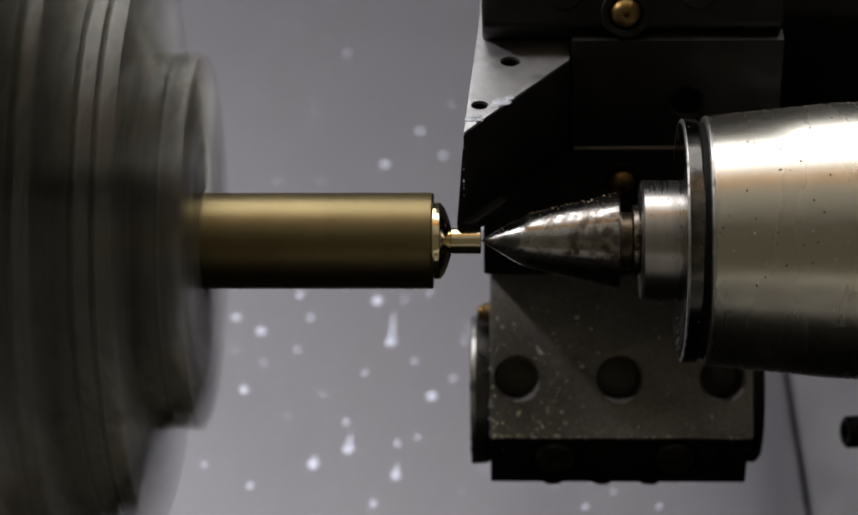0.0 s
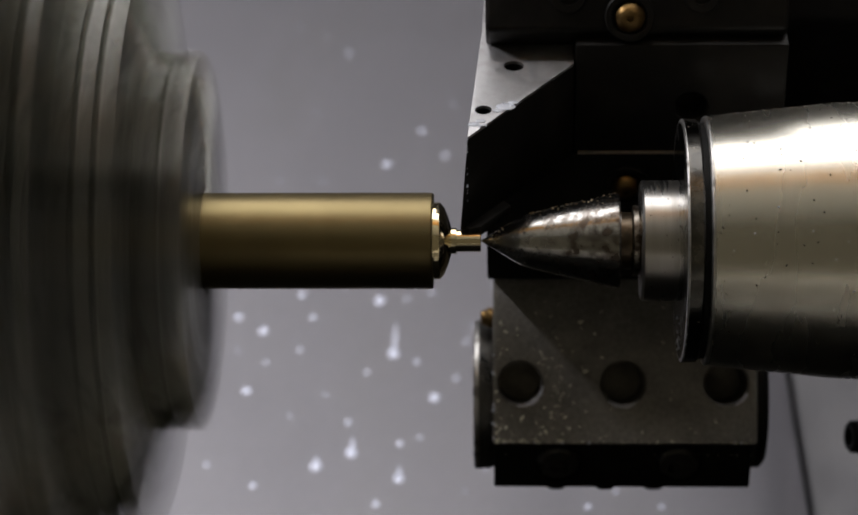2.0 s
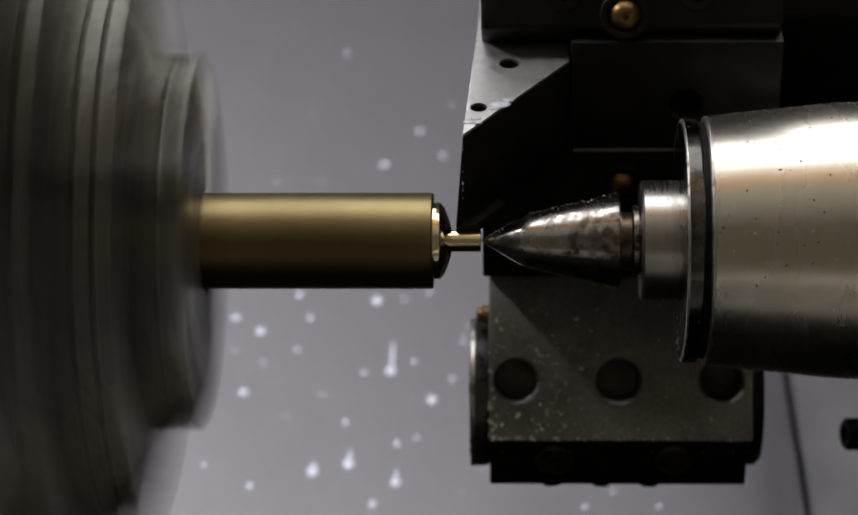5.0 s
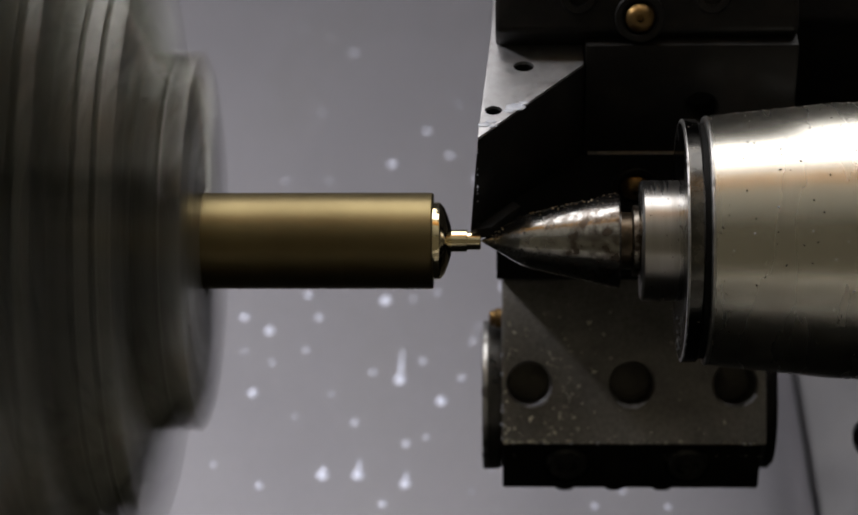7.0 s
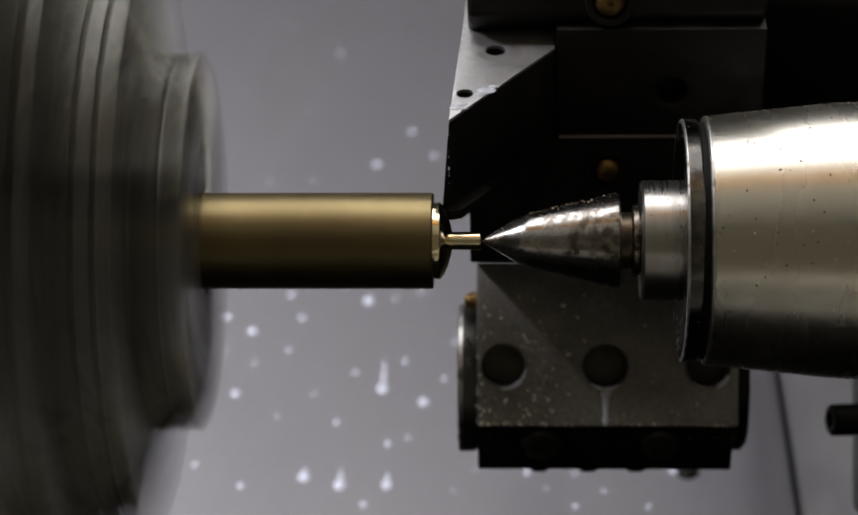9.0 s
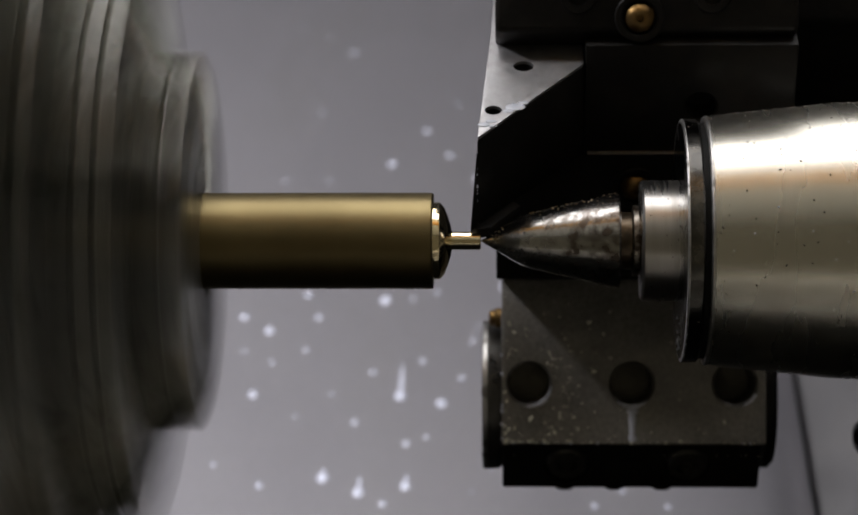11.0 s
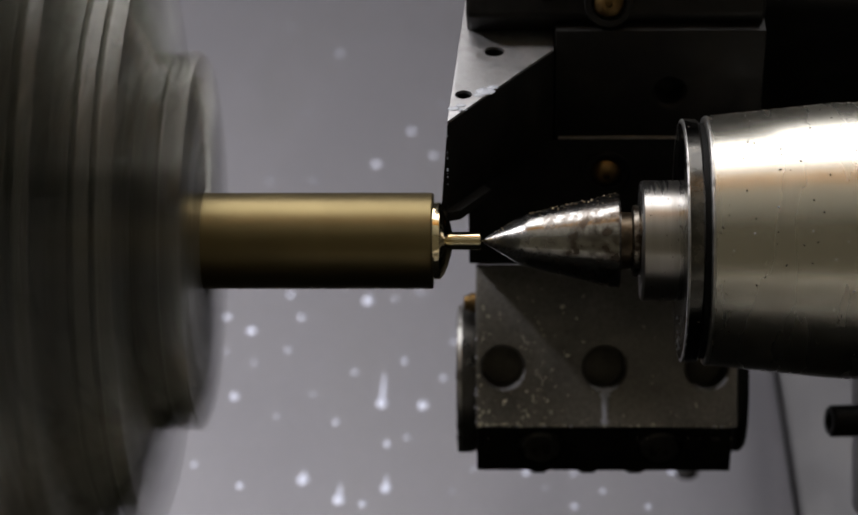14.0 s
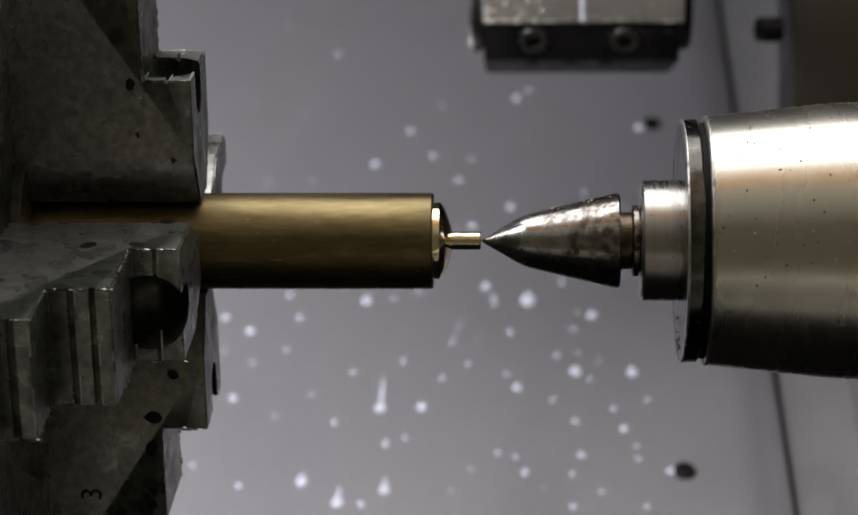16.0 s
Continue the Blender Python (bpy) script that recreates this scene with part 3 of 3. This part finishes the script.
def turret_disc():
    root = thing("tool_turret", "dark steel indexing turret disc carrying the tool blocks", "turret")
    c = nd(0, 262)
    pts = [(c[0] + 165 * math.cos(radians(a)), c[1] + 165 * math.sin(radians(a))) for a in range(0, 360, 30)]
    part("turret_body", prism(pts, 93.2, 330, "x", 2), BLACK, root)
    part("guard_arm", box(112, 150, 150, 178, -36, 60, 2), BLACK, root)
    part("guard_block", box(138, 200, 122, 170, -92, -20, 3), OILY, root, "oily brown casting")
    for z in (-58,):
        s = revolve([(0, 5), (9, 5), (9.8, 4.2), (9.8, 2.6), (6, 2.5)], 28, "z")
        part("guard_screw", along(s, (133.5, 122, z), (-1, -0.25, 0)), BLACK, root, "black cap screw")
    return root


def flakes(name, label, spots, mat, seed):
    """Tiny curled flakes lying on a surface: each spot is a place, its normal and a size."""
    rng = random.Random(seed)
    bm = bmesh.new()
    for place, normal, size in spots:
        q = Vector(normal).to_track_quat("Z", "Y").to_matrix().to_4x4()
        m = Matrix.Translation([w * MM for w in place]) @ q @ Matrix.Rotation(rng.uniform(0, 6.3), 4, "Z") @ Matrix.Rotation(rng.uniform(-0.6, 0.6), 4, "X")
        bmesh.ops.create_icosphere(bm, subdivisions=1, radius=size * MM, matrix=m @ Matrix.Diagonal((rng.uniform(0.7, 1.7), 0.8, 0.5, 1)))
    ob = part(name, bm, mat)
    return tagged(ob, label, "swarf", kind="stuff")


def holder_chips():
    rng = random.Random(3)
    spots = []
    for i in range(150):
        x = 15.5 + 76 * rng.random() ** 2.4
        z = -57.8 + abs(rng.gauss(0, 0.5)) if i < 70 else -57.5 + 44 * rng.random() ** 2
        spots.append(((x, 89.6, z), (0, -1, 0), rng.choice((0.16, 0.2, 0.25, 0.3, 0.42))))
    for i in range(46):
        spots.append(((15 + 30 * rng.random() ** 1.3, 89.6, -57 + 38 * rng.random() ** 1.4), (0, -1, 0), rng.choice((0.25, 0.35, 0.45, 0.55))))
    for i in range(40):
        spots.append(((rng.gauss(33, 3.5), 89.6, rng.uniform(-54, -24)), (0, -1, 0), rng.choice((0.2, 0.28, 0.4))))
    for i in range(30):
        spots.append(((rng.uniform(15, 92), 92 + 3 * rng.random(), -61.5), (0, -0.75, -0.66), 0.2))
    # none over the open screw holes
    spots = [q for q in spots if min(math.hypot(q[0][0] - x, q[0][2] + 40.1) for x in (22.6, 53.1, 83.6)) > 7.5]
    return flakes("holder_chips", "tiny brass chips stuck on the boring bar holder", spots, CHIP, 4)


def holder_drops():
    rng = random.Random(8)
    spots = [((14.6, 89.8, rng.uniform(-58, -12)), (-0.7, -0.7, 0), rng.choice((0.3, 0.5, 0.7))) for i in range(9)]
    spots += [((x, 89.6, -57.7), (0, -1, 0), 0.5) for x in (18, 27, 35, 43, 86, 88)]
    for x, lo, hi in ((22.6, -1.75, -0.05), (53.1, -2.3, -0.85), (83.6, -1.2, -0.4)):
        for i in range(26):
            a = lo + (hi - lo) * i / 25
            w = 0.55 * math.sin(math.pi * (i + 1) / 27) ** 0.7
            spots.append(((x + 6.7 * math.cos(a), 89.6, -40.1 + 6.7 * math.sin(a)), (0, -1, 0), max(0.15, 1.2 * w)))
    return flakes("holder_drops", "milky coolant drops clinging to the boring bar holder", spots, COOLANT, 5)


def hole_drip():
    """A streak of coolant that wells out of the middle screw hole and runs down the holder's face."""
    bm = bmesh.new()
    for z, w, h in ((-50.5, 1.1, 3.4), (-48.2, 1.7, 1.0), (-53.6, 0.9, 2.6), (-56.2, 1.25, 1.3)):
        m = Matrix.Translation((53.2 * MM, 89.6 * MM, z * MM)) @ Matrix.Diagonal((w, 0.3, h, 1))
        bmesh.ops.create_uvsphere(bm, u_segments=16, v_segments=10, radius=MM, matrix=m)
    ob = part("coolant_drip", bm, COOLANT)
    return tagged(ob, "milky coolant drip below a screw hole", "coolant", kind="stuff")


FLYING = random.Random(71)
# seconds of leaving the cut, place across, depth, seconds of the fall past the holder, drift
CHIP_FALLS = [(7.45 + 0.026 * i, FLYING.uniform(15, 27), FLYING.uniform(62, 86), FLYING.uniform(0.26, 0.42), FLYING.uniform(3, 24)) for i in range(34)]


def falling_chip(turn):
    """A short bent sliver of brass thrown off by the cut; it waits inside the tool's chip pocket."""
    bm = bmesh.new()
    for k, (dx, dz) in enumerate(((0, 0), (0.35, 1.5), (1.0, 2.9))):
        m = Matrix.Translation((dx * MM, 0, dz * MM)) @ Matrix.Rotation(0.25 * k, 4, "Y") @ Matrix.Diagonal((0.32, 0.22, 0.95, 1))
        bmesh.ops.create_icosphere(bm, subdivisions=1, radius=MM, matrix=m)
    bmesh.ops.rotate(bm, verts=bm.verts, matrix=Matrix.Rotation(turn, 3, "Y"))
    ob = part("brass_sliver", bm, CHIP)
    return tagged(ob, "thin bright brass sliver falling from the cut", "swarf", "slivers falling from the cut")


def tool_drops():
    rng = random.Random(12)
    spots = []
    for x0, d0, count in ((19.5, 18.5, 4), (12.5, 9.0, 5)):
        for i in range(count):
            y, z = nd(31.95, d0 + rng.gauss(0, 0.8))
            spots.append(((x0 + rng.gauss(0, 1.1), y, z), (0, -CA, SA), rng.choice((0.3, 0.5, 0.75))))
    for i in range(14):
        y, z = nd(rng.uniform(1, 31), 2.0)
        spots.append(((8.9, y, z), (-0.7, -0.6, 0), rng.choice((0.15, 0.2, 0.3))))
    ob = flakes("tool_drops", "coolant drops lying on the turning tool", spots, FILM, 6)
    bm = bmesh.new()
    bm.from_mesh(ob.data)
    for x, d, sx, sd in ((18.6, 17.2, 1.1, 0.75), (16.8, 15.2, 0.6, 0.4), (20.6, 19.2, 0.6, 0.4), (10.6, 8.4, 0.7, 0.45), (12.4, 10.0, 0.6, 0.35)):
        y, z = nd(31.88, d)
        blob = turned(turned(drop(2.4, 1.0), Matrix.Diagonal((sx, sd, 0.3, 1))), ND)
        turned(blob, Matrix.Translation((x * MM, y * MM, z * MM)))
        extra = bpy.data.meshes.new("puddle")
        blob.to_mesh(extra)
        bm.from_mesh(extra)
        bpy.data.meshes.remove(extra)
    bm.to_mesh(ob.data)
    ob.data.polygons.foreach_set("use_smooth", [True] * len(ob.data.polygons))
    return ob


def quill_specks():
    rng = random.Random(21)
    spots = []
    for i in range(240):
        x = rng.uniform(72, 130)
        r = 32.15 + (x - 71.3) * 0.1045 if x < 102 else 35.3 + (x - 102) * 0.05
        a = radians(rng.uniform(-50, 100) if i % 3 else rng.gauss(88, 8))
        n = (0, -math.cos(a), math.sin(a))
        spots.append(((x, n[1] * r, n[2] * r), n, rng.choice((0.12, 0.16, 0.22, 0.3))))
    for i in range(46):
        x, r = (rng.uniform(55, 64.5), 15.6) if i % 2 else (rng.uniform(65.3, 68.4), 31.4)
        a = radians(rng.uniform(-80, 95))
        n = (0, -math.cos(a), math.sin(a))
        spots.append(((x, n[1] * r, n[2] * r), n, rng.choice((0.12, 0.2, 0.28))))
    return flakes("quill_specks", "dark grit specks on the polished quill", spots, GRIT, 7)


def quill_drops():
    rng = random.Random(52)
    spots = []
    for i in range(34):
        x = rng.uniform(72, 124)
        r = 32.15 + (x - 71.3) * 0.1045 if x < 102 else 35.3 + (x - 102) * 0.05
        a = radians(rng.uniform(-25, 95))
        if i > 22:
            x, r, a = rng.choice((65.2, 71.2, 63.6)), 31.5, radians(rng.uniform(-90, 90))
            r = 15.6 if x < 64 else 31.5
        n = (0, -math.cos(a), math.sin(a))
        spots.append(((x, n[1] * r, n[2] * r), n, rng.choice((0.14, 0.18, 0.26, 0.34))))
    return flakes("quill_drops", "fine coolant droplets on the polished quill", spots, COOLANT, 11)


def centre_chips():
    rng = random.Random(30)
    spots = []
    for i in range(70):
        x = rng.uniform(26, 49) if i > 12 else rng.uniform(16.5, 21)
        r = 7.0 + (x - 25) * 0.2297 if x > 25 else (x - 13.3) * 0.609
        a = radians(rng.gauss(80, 16))
        n = (0, -math.cos(a), math.sin(a))
        spots.append(((x, n[1] * r, n[2] * r), n, rng.choice((0.12, 0.18, 0.25, 0.35))))
    return flakes("centre_chips", "brass chips and grit on the live centre", spots, CHIP_DARK, 8)


def flange_drops():
    rng = random.Random(33)
    spots = [((64.7, rng.uniform(-4, 8), -18 - 11 * rng.random()), (-1, 0, 0), rng.choice((0.3, 0.4, 0.6))) for i in range(9)]
    return flakes("flange_drops", "small clear coolant drops on the quill's flange", spots, COOLANT, 9)


quill_specks()
quill_drops()
centre_chips()
flange_drops()
DRIP = hole_drip()
SLIVERS = [falling_chip(0.5 * math.sin(3.7 * i)) for i in range(len(CHIP_FALLS))]
TURRET = [holder_chips(), holder_drops(), tool_drops(), turning_tool(), tool_block(), boring_block(), upper_block(), turret_disc()]


# ---- what moves ----
# seconds, feed along the spindle and travel along the bed, in millimetres
FEED = [(0.0, 0.33, -0.53), (0.1, 1.63, -0.8), (0.2, 6.99, -2.38), (0.3, 8.77, -2.91), (0.5, 7.63, -2.91), (1.0, 5.52, -2.92),
        (1.5, 3.25, -2.92), (2.0, 1.3, -2.93), (2.5, 0.32, -2.14), (3.0, 0.33, -0.53), (3.2, 4.07, -0.79), (3.5, 3.58, -1.32),
        (4.0, 3.25, -3.19), (4.6, 0.97, -3.2), (5.2, -0.0, -1.07), (5.7, 5.53, -1.85), (6.3, 7.79, -2.91), (6.5, 6.82, -2.91),
        (7.0, 3.9, -3.19), (7.5, 0.81, -2.93), (8.0, -0.33, -0.0), (8.5, -1.96, 2.95), (9.0, -3.61, 5.38), (9.2, -4.27, 6.19),
        (9.8, -4.6, 6.46), (10.6, 3.41, -2.13), (11.3, 3.9, -3.19), (11.5, 3.08, -3.19), (12.0, 0.32, -3.2), (12.5, -0.16, -0.0),
        (13.0, -1.47, 2.14), (13.5, -2.46, 4.03), (14.0, -3.93, 4.84), (14.5, -4.5, 6.46), (14.8, -4.5, 7.83), (14.9, -4.5, 10.29),
        (15.0, -4.5, 36.0), (15.1, -4.5, 80.78), (15.2, -4.5, 119.42), (15.3, -4.5, 157.66), (15.4, -4.5, 190.14), (15.467, -4.5, 205.5), (15.5, -4.5, 209.5), (15.533, -4.5, 214.0),
        (15.6, -4.5, 256.5), (15.8, -4.5, 256.5), (16.0, -4.5, 256.5)]
DRIP_OUT = 7.6
# drops that creep down the sheet: radius, length, tail and rows of seconds, x, d
RUNNING = [
    (1.9, 1.2, 3, [(0, -92.6, 274.6), (4, -92.4, 273.2), (9, -92.2, 271.9), (16, -92, 269)]),
    (2.3, 1.2, 3, [(0, -12.6, 270.6), (4, -12.4, 268.5), (9, -12.2, 266.4), (16, -12, 263)]),
    (2.6, 1.3, 6, [(0, -59.5, 225.9), (4, -59.3, 222.7), (6.5, -59.0, 219.6), (11.5, -58.8, 216.9), (16, -58.7, 214.9)]),
    (2.6, 1.3, 10, [(0, -45.7, 235.7), (4, -45.2, 229.1), (6.5, -44.7, 220.8), (9, -44.2, 212.9), (11.5, -43.9, 207.2), (16, -43.5, 202.2)]),
    (2.3, 1.3, 8, [(0, -25.6, 218.8), (4, -25.4, 215.4), (9, -25.3, 213.0), (16, -25.2, 210.0)]),
    (2.6, 1.4, 22, [(0, -31.5, 309.4), (1.5, -31.2, 303.0), (3.5, -30.7, 294.0), (6.5, -30.3, 284.0), (9, -29.9, 276.0), (11.5, -29.6, 270.3), (16, -29.2, 262.9)]),
]


def spin(f):
    """The spindle's turn at a 30th of a second, in degrees; it stops in the last fifth of a second."""
    stop, brake, speed = 478, 6, 89.99
    left = max(0, stop - f)
    return -(speed * left * left / (2 * brake) if left < brake else speed * (left - brake / 2))


def motions():
    for ob in TURRET:
        walk(ob, [(t, Matrix.Translation((x * MM, s * SA * MM, s * CA * MM))) for t, x, s in FEED])
    walk(COVER, [(t, Matrix.Translation((x * MM, 0, 0))) for t, x, s in FEED])
    # the drip waits inside the hole, wells out of it and runs down
    def drip(t):
        deep = min(1.0, max(0.0, (DRIP_OUT - t) / 0.15))
        high = min(1.0, max(0.0, (DRIP_OUT + 0.4 - t) / 0.4))
        return 31.0 * deep, 11.8 * high
    def feed(t):
        for (t0, x0, s0), (t1, x1, s1) in zip(FEED, FEED[1:]):
            if t0 <= t <= t1:
                k = (t - t0) / (t1 - t0)
                return x0 + k * (x1 - x0), s0 + k * (s1 - s0)
    times = sorted({t for t, x, s in FEED} | {DRIP_OUT - 0.15, DRIP_OUT, DRIP_OUT + 0.2, DRIP_OUT + 0.4})
    walk(DRIP, [(t, Matrix.Translation((feed(t)[0] * MM, (feed(t)[1] * SA + drip(t)[0]) * MM, (feed(t)[1] * CA + drip(t)[1]) * MM))) for t in times])
    for ob, (t0, x, y, fall, drift) in zip(SLIVERS, CHIP_FALLS):
        rows = [(0.0, (18, 14, 14)), (t0, (18, 14, 14)), (t0 + 0.07, (x - 6, y * 0.5, -4)), (t0 + 0.12, (x - 2, y, -12)), (t0 + 0.12 + fall, (x + drift, y + 1, -60)),
                (t0 + 0.36 + fall, (x + drift + 3, y - 2, -200)), (t0 + 0.46 + fall, (x + drift + 3, y - 2, -299.4)), (16.0, (x + drift + 3, y - 2, -299.4))]
        walk(ob, [(t, Matrix.Translation([w * MM for w in p])) for t, p in rows])
    for r, tall, tail, rows in RUNNING:
        ob = part("coolant_drop", runner(r, tall, tail), COOLANT, COVER, "milky coolant drop creeping downwards")
        walk(ob, [(t, Matrix.Translation((x * MM, nd(COVER_N, d)[0] * MM, nd(COVER_N, d)[1] * MM)) @ ND) for t, x, d in rows])
    for ob in (CHUCK_OB, BAR):
        walk(ob, [(f / 30, Matrix.Rotation(radians(spin(f)), 4, "X")) for f in range(481)])
    # the uncut rings give way before the tool, pass by pass
    walk(SLEEVE_2, [(t, Matrix.Translation((x * MM, 0, 0))) for t, x in ((0, 13.6), (0.4, 13.6), (0.5, 13.5), (1.0, 11.2), (1.5, 9.2), (2.0, 7.3), (2.4, 5.5), (2.8, 4.6), (16, 4.6))])
    walk(SLEEVE_1, [(t, Matrix.Translation((x * MM, 0, 0))) for t, x in ((0, 13.58), (6.3, 13.58), (6.5, 12.8), (7.0, 10.0), (7.5, 6.9), (7.8, 5.2), (8.0, 4.6), (16, 4.6))])


motions()
